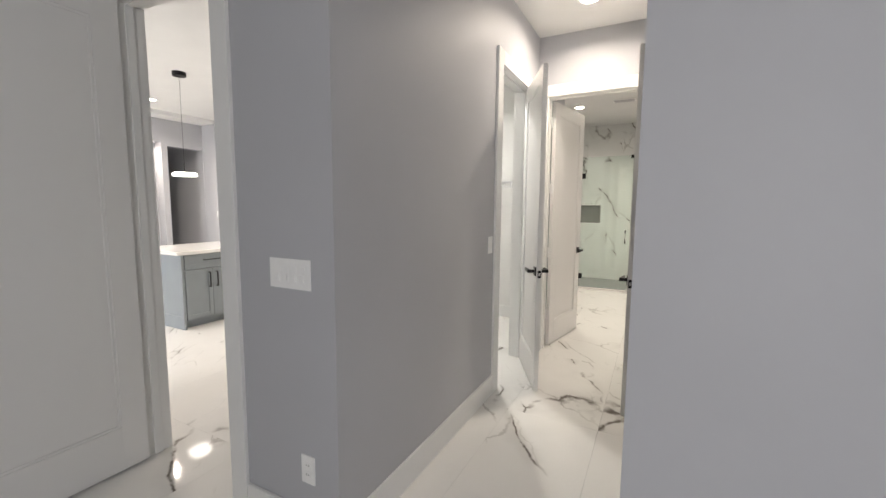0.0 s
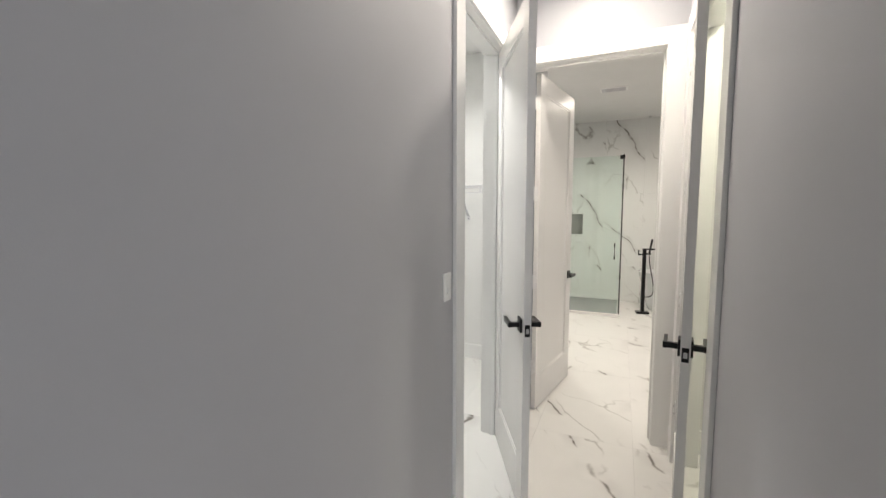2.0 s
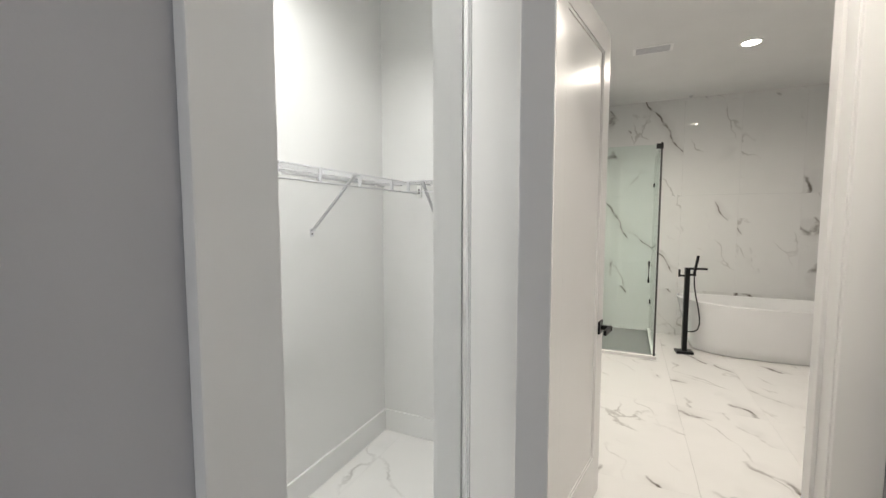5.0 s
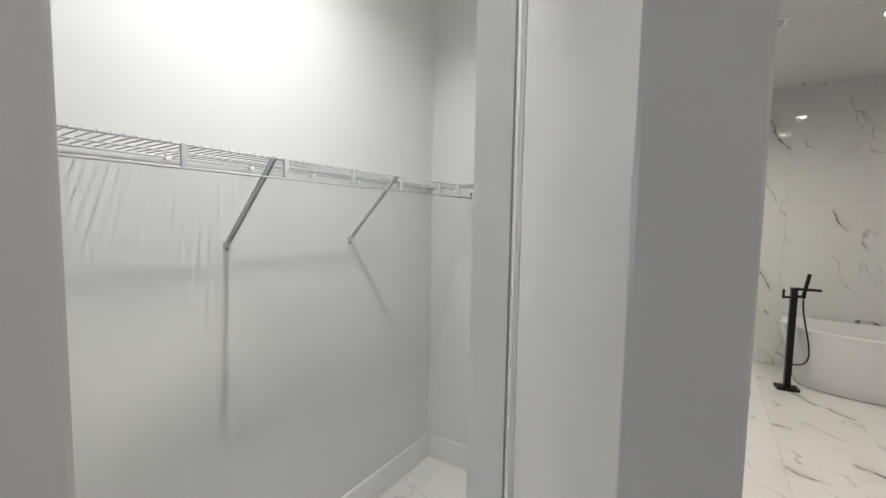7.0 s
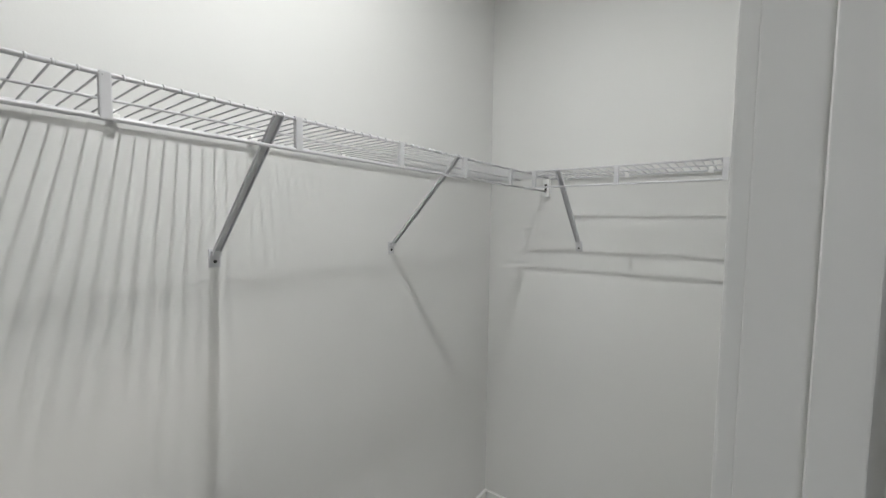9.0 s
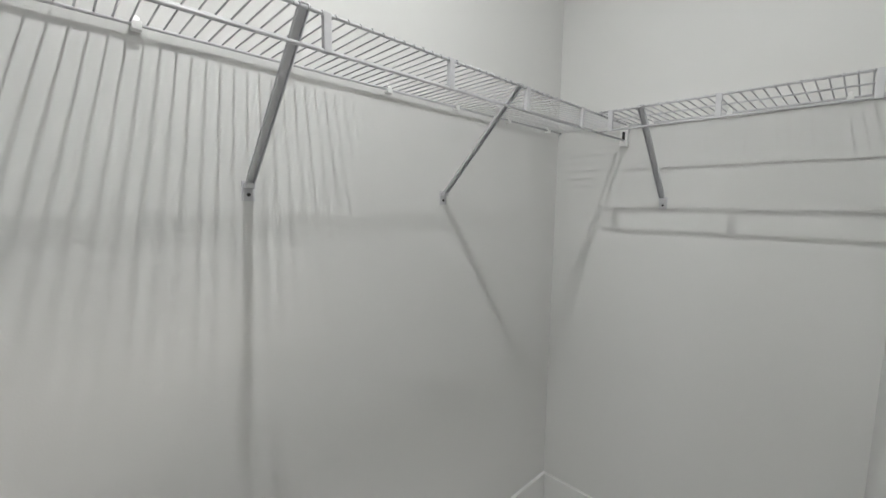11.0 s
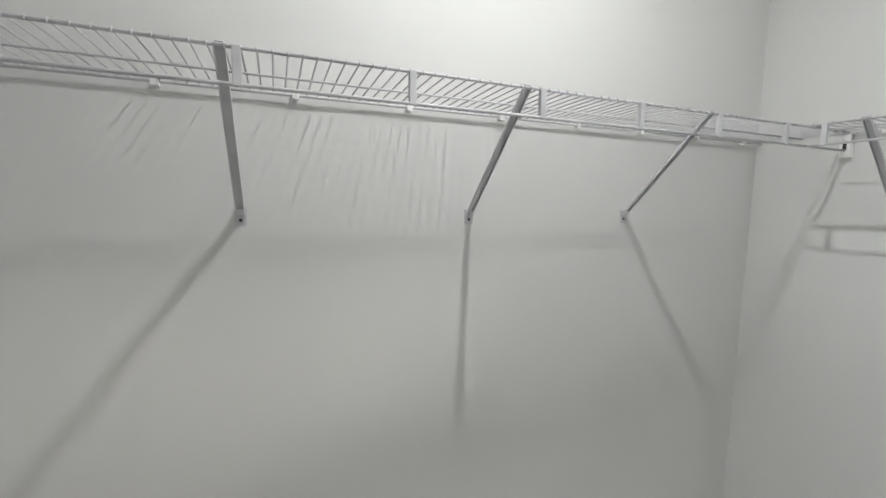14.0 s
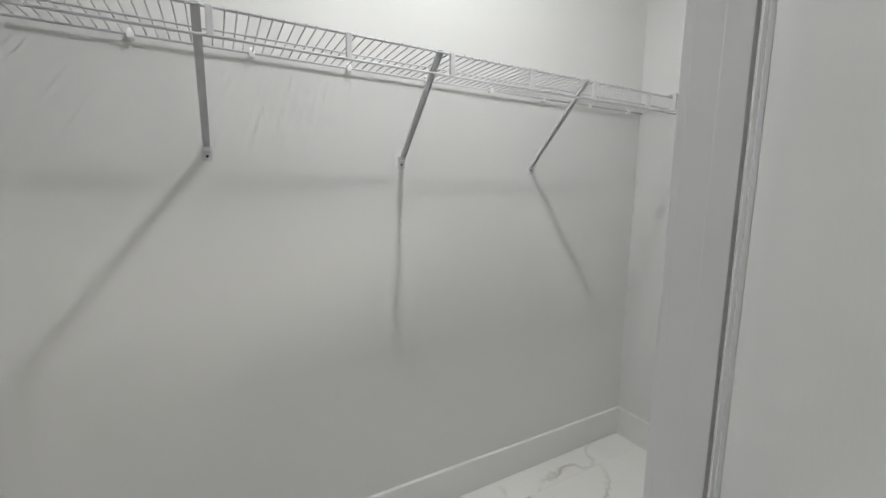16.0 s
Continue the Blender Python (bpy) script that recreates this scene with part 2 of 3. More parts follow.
def wall_y(name, y0, y1, x0, x1, mat, label, openings=(), high=H, foot=0.0):
    """A wall that runs along x, with openings (x0, x1, foot, head)."""
    bm, at = nb(), x0
    for a, b, lo, hi in sorted(openings):
        box(bm, at, a, y0, y1, foot, high)
        box(bm, a, b, y0, y1, hi, high)
        if lo > foot:
            box(bm, a, b, y0, y1, foot, lo)
        at = b
    box(bm, at, x1, y0, y1, foot, high)
    return structure(name, bm, mat, label, "wall")


def wall_x(name, x0, x1, y0, y1, mat, label, openings=(), high=H, foot=0.0):
    """A wall that runs along y, with openings (y0, y1, foot, head)."""
    bm, at = nb(), y0
    for a, b, lo, hi in sorted(openings):
        box(bm, x0, x1, at, a, foot, high)
        box(bm, x0, x1, a, b, hi, high)
        if lo > foot:
            box(bm, x0, x1, a, b, foot, lo)
        at = b
    box(bm, x0, x1, at, y1, foot, high)
    return structure(name, bm, mat, label, "wall")


G = "smooth grey painted plaster wall"
W = "plain off-white painted closet wall"
wall_y("wall_bedroom", 1.19, 1.31, -3.1, -0.5, GREY, G + " with a bedroom door opening", [(D0 - J, D1 + J, 0, TOP + J)])
wall_y("wall_bedroom_right", 1.19, 1.31, 0.512, 3.2, GREY, G)
wall_x("wall_hall_left", -0.56, -0.5, 1.31, 4.0, GREY, G + " with a closet door opening", [(L0 - J, L1 + J, 0, TOP + J)])
wall_x("wall_hall_right", 0.512, 0.56, 1.31, 4.0, GREY, G + " with a closet door opening", [(R0 - J, R1 + J, 0, TOP + J)])
wall_y("wall_hall_end", 4.0, 4.14, -0.56, 0.56, GREY, G + " with a bathroom door opening", [(B0 - J, B1 + J, 0, TOP + J)])
wall_x("wall_closet_front", -0.62, -0.56, 1.31, FAR, CLOSET_WHITE, W, [(L0 - J, L1 + J, 0, TOP + J)])
wall_x("wall_closet_back", BACK - 0.12, BACK, 2.0, FAR + 0.12, CLOSET_WHITE, W)
wall_y("wall_closet_far", FAR, FAR + 0.12, BACK, -0.56, CLOSET_WHITE, W)
wall_y("wall_closet_near", 2.0, 2.12, BACK, -0.62, CLOSET_WHITE, W)
wall_x("wall_right_closet_front", 0.56, 0.62, 1.31, 4.0, CLOSET_WHITE, W, [(R0 - J, R1 + J, 0, TOP + J)])
wall_x("wall_right_closet_back", 1.65, 1.77, 1.31, 4.0, CLOSET_WHITE, W)
wall_y("wall_right_closet_near", 1.31, 1.43, 0.62, 1.65, CLOSET_WHITE, W)
wall_y("wall_right_closet_far", 4.0, 4.14, 0.56, 2.72, CLOSET_WHITE, W)
wall_x("wall_bath_entry", -0.56, -0.5, 4.14, FAR + 0.12, GREY, G)
wall_y("wall_bath_left_return", FAR + 0.12, FAR + 0.2, -1.42, -0.5, GREY, G)
wall_x("wall_bath_left", -1.42, -1.3, FAR + 0.2, TILED + 0.3, GREY, G)
wall_x("wall_bath_right", 2.6, 2.72, 4.14, TILED + 0.3, GREY, G)
wall_y("wall_bath_far", TILED + 0.10, TILED + 0.3, -1.3, 2.6, GROUT, "tile backing of the bathroom's marble wall")
# bedroom behind the start, and the great room beyond its door
wall_y("wall_bedroom_window", -3.32, -3.2, -3.1, 3.2, GREY, G + " with a window", [(1.05, 2.45, 0.85, 2.35)])
wall_x("wall_bedroom_left", -3.22, -3.1, -3.32, 1.31, GREY, G)
wall_x("wall_bedroom_east", 3.2, 3.32, -3.32, 1.31, GREY, G)
wall_y("wall_great_room_window", -3.32, -3.2, -9.2, -3.22, GREY, G + " with a wide window", [(-7.8, -4.4, 0.5, 2.7)])
wall_x("wall_great_room_end", -9.32, -9.2, -3.32, 6.2, GREY, G)
wall_x("wall_niche", -7.5, -7.3, -3.2, 4.99, GREY, G + " with two lit recesses and a passage", [(1.7, 3.57, 0, 2.53), (3.65, 4.24, 0.0, 2.53), (4.34, 4.985, 0, 2.47)])
wall_x("wall_niche_back", -7.62, -7.5, 1.6, 4.30, GREY, G)
wall_y("wall_great_room_side", 4.99, 5.11, -9.2, BACK - 0.12, GREY, G)


def floor_and_ceiling():
    bm = nb()
    box(bm, -9.32, 3.32, -3.32, TILED + 0.3, -0.12, -0.010)
    floor = structure("floor", bm, GROUT, "glossy white marble-look floor with grey veins", "floor")
    bm = nb()
    box(bm, -9.32, 3.32, -3.32, TILED + 0.3, H, H + 0.12)
    structure("ceiling", bm, CEILING, "flat white painted ceiling", "ceiling")
    return floor


FLOOR = floor_and_ceiling()


# ---- trim ----
def casing(name, axis, face, side, a, b, label):
    """Flat door casing round an opening from a to b, on the wall plane at face; side is where it stands proud."""
    w, t = 0.105, 0.018
    bm = nb()
    lo, hi = (face, face + side * t) if side > 0 else (face + side * t, face)
    for p0, p1, z0, z1 in ((a - w - 0.004, a - 0.004, 0, TOP + w), (b + 0.004, b + w + 0.004, 0, TOP + w), (a - 0.004, b + 0.004, TOP + 0.004, TOP + w)):
        if axis == "x":
            box(bm, lo, hi, p0, p1, z0, z1, 0.003)
        else:
            box(bm, p0, p1, lo, hi, z0, z1, 0.003)
    return structure(name, bm, TRIM, label, "door casing")


def jamb(name, axis, w0, w1, a, b, stop0, stop1, label):
    """The lining of an opening, with its door stop between stop0 and stop1 in the wall's depth."""
    bm = nb()

    def piece(p0, p1, q0, q1, z0, z1):
        if axis == "x":
            box(bm, q0, q1, p0, p1, z0, z1, 0.0015)
        else:
            box(bm, p0, p1, q0, q1, z0, z1, 0.0015)

    piece(a - J, a, w0, w1, 0, TOP)
    piece(b, b + J, w0, w1, 0, TOP)
    piece(a - J, b + J, w0, w1, TOP, TOP + J)
    piece(a, a + 0.011, stop0, stop1, 0, TOP - 0.011)
    piece(b - 0.011, b, stop0, stop1, 0, TOP - 0.011)
    piece(a, b, stop0, stop1, TOP - 0.011, TOP)
    return structure(name, bm, TRIM, label, "door jamb")


C = "flat white painted door casing"
casing("trim_1", "x", -0.5, 1, L0, L1, C)
casing("trim_2", "x", -0.62, -1, L0, L1, C)
casing("trim_3", "x", 0.512, -1, R0, R1, C)
casing("trim_4", "x", 0.62, 1, R0, R1, C)
casing("trim_5", "y", 4.0, -1, B0, B1, C)
casing("trim_6", "y", 4.14, 1, B0, B1, C)
casing("trim_7", "y", 1.19, -1, D0, D1, C)
casing("trim_8", "y", 1.31, 1, D0, D1, C)
jamb("jamb_1", "x", -0.622, -0.498, L0, L1, -0.575, -0.54, "white painted closet door jamb with stop")
jamb("jamb_2", "x", 0.510, 0.622, R0, R1, 0.54, 0.575, "white painted closet door jamb with stop")
jamb("jamb_3", "y", 3.998, 4.142, B0, B1, 4.06, 4.10, "white painted bathroom door jamb with stop")
jamb("jamb_4", "y", 1.188, 1.312, D0, D1, 1.23, 1.27, "white painted bedroom door jamb with stop")


def baseboard(name, runs, label="white painted baseboard with an eased top edge"):
    """Boards along walls: (axis, face, side, from, to)."""
    bm, h, t = nb(), 0.15, 0.015
    for axis, face, side, a, b in runs:
        lo, hi = (face, face + side * t) if side > 0 else (face + side * t, face)
        if axis == "x":
            box(bm, lo, hi, a, b, 0.0, h, 0.004)
        else:
            box(bm, a, b, lo, hi, 0.0, h, 0.004)
    return structure(name, bm, TRIM, label, "baseboard")


cw = 0.11
baseboard("baseboard_hall", [("x", -0.5, 1, 1.19, L0 - cw), ("x", -0.5, 1, L1 + cw, 4.0), ("x", 0.512, -1, 1.19, R0 - cw), ("x", 0.512, -1, R1 + cw, 4.0)])
baseboard("baseboard_bedroom", [("y", 1.19, -1, D1 + cw, -0.485), ("y", 1.19, -1, 0.497, 3.2), ("y", 1.19, -1, -3.1, D0 - cw)])
baseboard("baseboard_closet", [("x", BACK, 1, 2.12, FAR), ("y", FAR, -1, BACK + 0.015, -0.635), ("x", -0.62, -1, L1 + cw, FAR), ("x", -0.62, -1, 2.12, L0 - cw), ("y", 2.12, 1, BACK + 0.015, -0.635)])
baseboard("baseboard_right_closet", [("x", 1.65, -1, 1.43, 4.0), ("y", 4.0, -1, 0.62, 1.635), ("y", 1.43, 1, 0.62, 1.635)])
baseboard("baseboard_bath", [("x", -0.5, 1, 4.14 + 0.02, FAR + 0.2), ("x", 2.6, -1, 4.14, TILED), ("y", 4.14, 1, B1 + cw, 2.585)])
baseboard("baseboard_great_room", [("y", 4.99, -1, -7.3, BACK - 0.135), ("x", BACK - 0.12, -1, 2.0, 4.975), ("x", -7.3, 1, 3.585, 3.635)])


# ---- doors ----
def lever_set(door, x, z, front, back, towards):
    """Square black rosettes with levers on both faces of a door leaf, and the latch plate on its edge."""
    for y, s in ((front, -1), (back, 1)):
        bm = nb()
        box(bm, x - 0.033, x + 0.033, min(y, y + s * 0.009), max(y, y + s * 0.009), z - 0.033, z + 0.033, 0.0015)
        handle = part("door_handle", bm, BLACK, door, "matt black square rosette with a flat lever")
        bm = nb()
        box(bm, x - 0.011, x + 0.011, min(y + s * 0.009, y + s * 0.062), max(y + s * 0.009, y + s * 0.062), z - 0.011, z + 0.011, 0.001)
        x0, x1 = sorted((x - towards * 0.012, x + towards * 0.112))
        y0, y1 = sorted((y + s * 0.046, y + s * 0.060))
        box(bm, x0, x1, y0, y1, z - 0.0125, z + 0.0125, 0.001)
        part("lever", bm, BLACK, handle)


def panel_door(name, label, wide, hinge_z, hinged_at, high=TOP - 0.008, group=""):
    """A door leaf with one recessed panel. Local x runs from the hinge to the free edge, y through the leaf; the leaf stands at y 0 to 0.035.
    hinged_at: the face at which the hinge knuckles stand (0 or 0.035)."""
    door = thing(name, label, "door", group)
    door["kind"] = "structure"
    t, s = 0.035, 0.118
    bm = nb()
    z0 = 0.012
    box(bm, 0, s, 0, t, z0, high, 0.0015)
    box(bm, wide - s, wide, 0, t, z0, high, 0.0015)
    box(bm, s, wide - s, 0, t, high - s, high)
    box(bm, s, wide - s, 0, t, z0, z0 + 0.235)
    part("leaf_frame", bm, DOOR, door)
    bm = nb()
    box(bm, s, wide - s, 0.009, t - 0.009, z0 + 0.235, high - s)
    part("panel", bm, DOOR, door)
    bm = nb()
    for y0, y1 in ((0.004, 0.009), (t - 0.009, t - 0.004)):
        e = 0.014
        a, b, lo, hi = s, wide - s, z0 + 0.235, high - s
        for q in ((a, a + e, lo, hi), (b - e, b, lo, hi), (a + e, b - e, lo, lo + e), (a + e, b - e, hi - e, hi)):
            box(bm, q[0], q[1], y0, y1, q[2], q[3], 0.001)
    part("panel_moulding", bm, DOOR, door)
    lever_set(door, wide - 0.062, 0.94, 0.0, t, -1)
    bm = nb()
    box(bm, wide - 0.001, wide + 0.0015, t / 2 - 0.0125, t / 2 + 0.0125, 0.94 - 0.045, 0.94 + 0.012, 0.0005)
    plate = part("latch_plate", bm, BLACK, door)
    bm = nb()
    box(bm, wide + 0.0015, wide + 0.007, t / 2 - 0.007, t / 2 + 0.007, 0.94 - 0.028, 0.94 - 0.006, 0.002)
    part("latch_bolt", bm, STEEL, plate)
    for z in hinge_z:
        bm = nb()
        y = -0.004 if hinged_at == 0 else t + 0.004
        rod(bm, (-0.003, y, z - 0.05), (-0.003, y, z + 0.05), 0.0055, 10)
        y0, y1 = sorted((y, y + (0.03 if hinged_at == 0 else -0.03)))
        box(bm, -0.0025, -0.0005, y0, y1, z - 0.05, z + 0.05)
        y2, y3 = sorted((y - (0.001 if hinged_at == 0 else -0.001), y + (0.002 if hinged_at == 0 else -0.002)))
        box(bm, -0.022, 0.022, y2, y3, z - 0.049, z + 0.049)
        hinge = part("hinge", bm, HINGE, door, "white painted butt hinge")
        bm = nb()
        yk = -0.0105 if hinged_at == 0 else t + 0.0105
        for dz in (-0.025, 0.022):
            y4, y5 = sorted((yk, yk + (0.002 if hinged_at == 0 else -0.002)))
            box(bm, -0.0042, -0.0018, y4, y5, z + dz - 0.009, z + dz + 0.009)
        part("hinge_joint", bm, DARK, hinge)
    return door


HZ = (0.33, 0.97, 1.61, 2.25)
# local x points from the hinge to the free edge
door_1 = panel_door("door_1", "white one-panel closet door standing ajar with black levers", 0.732, HZ, 0.035)
door_1.matrix_world = pose(-0.5, L1 - 0.002, 0, 0, 0, -90 + 26) @ Matrix.Translation((0, -0.035, 0))
door_2 = panel_door("door_2", "white one-panel closet door slightly ajar with black levers", 0.864, HZ, 0.0)
door_2.matrix_world = pose(0.512, R1 - 0.002, 0, 0, 0, -90 - 6.7)
door_3 = panel_door("door_3", "white one-panel bathroom door swung wide open into the bathroom", 0.79, HZ, 0.035)
door_3.matrix_world = pose(B0 + 0.004, 4.142, 0, 0, 0, 79.5) @ Matrix.Translation((0.016, -0.035, 0))
door_4 = panel_door("door_4", "white one-panel bedroom door standing open at right angles", 0.76, HZ, 0.0)
door_4.matrix_world = pose(D0 - 0.002, 1.186, 0, 0, 0, -90)


# ---- wall plates and ceiling lamps ----
def wall_plate(name, label, m, wide, high, rockers):
    """A cover plate with rocker switches; local x across, y out of the wall (towards -y), z up."""
    sw = thing(name, label, "light switch", at=m)
    bm = nb()
    box(bm, -wide / 2, wide / 2, -0.006, 0, -high / 2, high / 2, 0.0025)
    part("plate", bm, PLASTIC, sw)
    step = 0.046
    for i in range(rockers):
        x = (i - (rockers - 1) / 2) * step
        bm = nb()
        box(bm, x - 0.0165, x + 0.0165, -0.008, -0.004, -0.0335, 0.0335, 0.001)
        base = part("rocker_frame", bm, PLASTIC, sw)
        bm = nb()
        box(bm, x - 0.0105, x + 0.0105, -0.012, -0.006, -0.029, 0.0, 0.0015, )
        part("rocker", bm, PLASTIC, base)
    for z in (-high / 2 + 0.012, high / 2 - 0.012):
        for i in range(rockers):
            x = (i - (rockers - 1) / 2) * step
            part("screw", rod(nb(), (x, -0.0068, z), (x, -0.005, z), 0.003, 8), PLASTIC, sw)
    return sw


wall_plate("light_switch", "wide white plate with four rocker switches on grey wall", pose(-0.733, 1.19, 1.151), 0.226, 0.122, 4)
wall_plate("light_switch", "single white rocker switch on grey wall beside closet door", pose(-0.5, 2.798, 1.149, 0, 0, 90), 0.075, 0.122, 1)
wall_plate("light_switch", "small white switch on the far grey wall", pose(-6.9, 4.99, 1.25), 0.075, 0.12, 1)


def outlet(m, label="white duplex outlet low on grey bedroom wall"):
    o = thing("wall_outlet", label, "outlet", at=m)
    bm = nb()
    box(bm, -0.037, 0.037, -0.006, 0, -0.061, 0.061, 0.0025)
    part("plate", bm, PLASTIC, o)
    for z in (-0.02, 0.02):
        bm = nb()
        box(bm, -0.016, 0.016, -0.008, -0.005, z - 0.014, z + 0.014, 0.002)
        s = part("socket", bm, PLASTIC, o)
        bm = nb()
        for x in (-0.006, 0.006):
            box(bm, x - 0.001, x + 0.001, -0.0085, -0.007, z - 0.002, z + 0.006)
        part("slots", bm, DARK, s)


outlet(pose(-0.662, 1.19, 0.335))


def recessed_lamp(x, y, z=H, size=1.0, label="round white recessed ceiling lamp, lit"):
    lamp = thing("ceiling_lamp", label, "ceiling lamp", "recessed ceiling lamps", pose(x, y, z) @ Matrix.Diagonal((size, size, 1, 1)))
    part("trim_ring", ring(nb(), 0, 0, -0.006, 0.088, 0.064, 0.006), PLASTIC, lamp)
    part("lens", disc(nb(), 0, 0, -0.003, 0.064, 0.064, 0.002), LAMP_GLOW, lamp, "glowing lamp lens")


for lx, ly in [HALL_LAMP, *BATH_LAMPS, *KITCHEN_LAMPS]:
    recessed_lamp(lx, ly)
for ly in (3.12, 3.93):
    recessed_lamp(-7.4, ly, 2.53, 0.6, "small round lamp recessed in the top of a wall niche, lit")


def flush_lamp(x, y):
    lamp = thing("closet_lamp", "slim white ceiling lamp bar in closet, lit", "ceiling lamp", at=pose(x, y, H))
    part("base", box(nb(), -0.16, 0.16, -0.035, 0.035, -0.03, 0, 0.004), PLASTIC, lamp)
    part("lens", box(nb(), -0.135, 0.135, -0.02, 0.02, -0.055, -0.03, 0.006), CLOSET_GLOW, lamp, "glowing lamp lens")


flush_lamp(*CLOSET_LAMP)
flush_lamp(*RIGHT_CLOSET_LAMP)


# ---- wire shelves ----
def wire_shelf(label, long, deep, brackets, sleeves, clips, m, plate_end=False, first_wire=0.006):
    """A white wire shelf: local x along the wall, y out from the wall (towards +y), z up from the deck."""
    shelf = thing("wire_shelf", label, "wire shelf", "closet wire shelves", m)
    for nm, y, z, r in (("front_rail", deep, 0.0, 0.0036), ("lower_rail", deep + 0.002, -0.062, 0.0036), ("middle_rail", 0.155, -0.004, 0.0026), ("back_rail", 0.012, -0.004, 0.0034)):
        part(nm, rod(nb(), (0, y, z), (long, y, z), r, 8), WIRE, shelf, smooth=True)
    bm = nb()
    pts = [(0, 0.008, 0.0), (0, deep * 0.5, 0.0), (0, deep - 0.012, 0.0015), (0, deep - 0.001, 0.004), (0, deep + 0.004, 0.003), (0, deep + 0.0055, -0.004)]
    tube(bm, pts, 0.0018, 6)
    wire = mesh_of("deck_wire", bm, WIRE, True)
    x = first_wire
    while x < long:
        ob = new("deck_wire", wire)
        ob.parent = shelf
        ob.location = (x, 0, 0)
        x += 0.0254
    for x in sleeves:
        bm = nb()
        box(bm, x - 0.0075, x + 0.0075, deep - 0.0045, deep + 0.0065, -0.0645, 0.0035, 0.002)
        part("rail_sleeve", bm, STEEL_WHITE, shelf)
    for x in clips:
        bm = nb()
        box(bm, x - 0.008, x + 0.008, 0, 0.018, -0.013, 0.003, 0.002)
        rod(bm, (x, 0.003, 0.006), (x, 0.009, 0.009), 0.006, 10)
        part("wall_clip", bm, PLASTIC, shelf, "small white plastic wall clip")
    for x in brackets:
        bm = nb()
        top, foot = Vector((x, deep + 0.006, 0.002)), Vector((x, 0.014, -0.286))
        way = (foot - top).normalized()
        out = Vector((0, way.z, -way.y))
        w = 0.0095
        loops = []
        for k, d in ((0, 0), (0.06, 0), (0.93, 0.0), (1.0, 0.0)):
            c = top.lerp(foot, k)
            ww = w if k < 0.95 else w * 0.85
            loops.append([bm.verts.new(c + Vector((a * ww, 0, 0)) + out * o) for a, o in ((-1, 0.007), (-1, -0.001), (-0.78, -0.001), (-0.78, 0.0055), (0.78, 0.0055), (0.78, -0.001), (1, -0.001), (1, 0.007))])
        for a, b in zip(loops, loops[1:]):
            for k in range(8):
                j = (k + 1) % 8
                bm.faces.new((a[k], a[j], b[j], b[k]))
        bm.faces.new(loops[0][::-1])
        bm.faces.new(loops[-1])
        bmesh.ops.recalc_face_normals(bm, faces=bm.faces)
        arm = part("support_bracket", bm, STEEL_WHITE, shelf, "slanting white steel support bracket")
        bm = nb()
        box(bm, x - 0.014, x + 0.014, 0.0, 0.003, -0.320, -0.276, 0.001)
        box(bm, x - 0.0105, x + 0.0105, 0.003, 0.018, -0.292, -0.280, 0.001)
        tab = part("bracket_foot", bm, WIRE, arm)
        bm = nb()
        rod(bm, (x, 0.002, -0.306), (x, 0.0045, -0.306), 0.0042, 10)
        part("screw", bm, DARK, arm)
        bm = nb()
        c = top.lerp(foot, 0.06) + out * 0.0072
        rod(bm, c - out * 0.001, c + out * 0.0006, 0.0034, 10)
        part("screw_hole", bm, PLASTIC, arm)
    if plate_end:
        bm = nb()
        box(bm, long - 0.005, long + 0.02, deep - 0.02, deep + 0.012, -0.055, 0.012, 0.002)
        box(bm, long + 0.012, long + 0.02, 0, deep, -0.05, 0.012, 0.002)
        part("end_bracket", bm, PLASTIC, shelf, "white plastic end bracket on side wall")
    return shelf


Y0 = 2.12
back_m = Matrix.Translation((BACK, FAR, 1.730)) @ Matrix.Rotation(radians(-90), 4, "Z")
# local x from the far corner towards -y, local y towards +x
LONG = FAR - Y0 - 0.01
wire_shelf("long white wire shelf along closet back wall on slanting brackets", LONG, 0.292,
           [FAR - y for y in (4.316, 3.710, 3.100, 2.490)],
           [FAR - y for y in (4.662, 4.352, 4.054, 3.750, 3.440, 3.126, 2.814, 2.50, 2.19)],
           [FAR - y for y in (4.916, 4.643, 4.364, 4.091, 3.806, 3.522, 3.232, 2.945, 2.66, 2.37)],
           back_m)
far_m = Matrix.Translation((-0.645, FAR, 1.730)) @ Matrix.Rotation(radians(180), 4, "Z")
wire_shelf("short white wire shelf on closet far wall meeting the long one", 0.70, 0.270, [0.565], [0.045, 0.354, 0.658],
           [0.1, 0.38, 0.62], far_m @ Matrix.Translation((0, 0, -0.004)))


def corner_support():
    """The bracket with which the long shelf's rail hangs on the far wall, and the end plate on the front wall."""
    c = thing("shelf_end_bracket", "white shelf end bracket screwed to closet far wall", "shelf bracket")
    bm = nb()
    box(bm, -1.376, -1.346, FAR - 0.022, FAR, 1.645, 1.722, 0.002)
    part("cup", bm, PLASTIC, c)
    bm = nb()
    box(bm, -1.366, -1.356, FAR - 0.0235, FAR - 0.0215, 1.668, 1.700)
    part("slot", bm, DARK, c)
    e = thing("shelf_end_bracket", "white shelf end bracket screwed to closet front wall", "shelf bracket")
    bm = nb()
    box(bm, -0.668, -0.62, 4.735, 4.757, 1.664, 1.726, 0.003)
    box(bm, -0.627, -0.62, 4.722, 4.782, 1.652, 1.732, 0.002)
    cup = part("cup", bm, STEEL_WHITE, e)
    bm = nb()
    box(bm, -0.6725, -0.6675, 4.733, 4.759, 1.668, 1.722)
    part("slot", bm, DARK, cup)


corner_support()
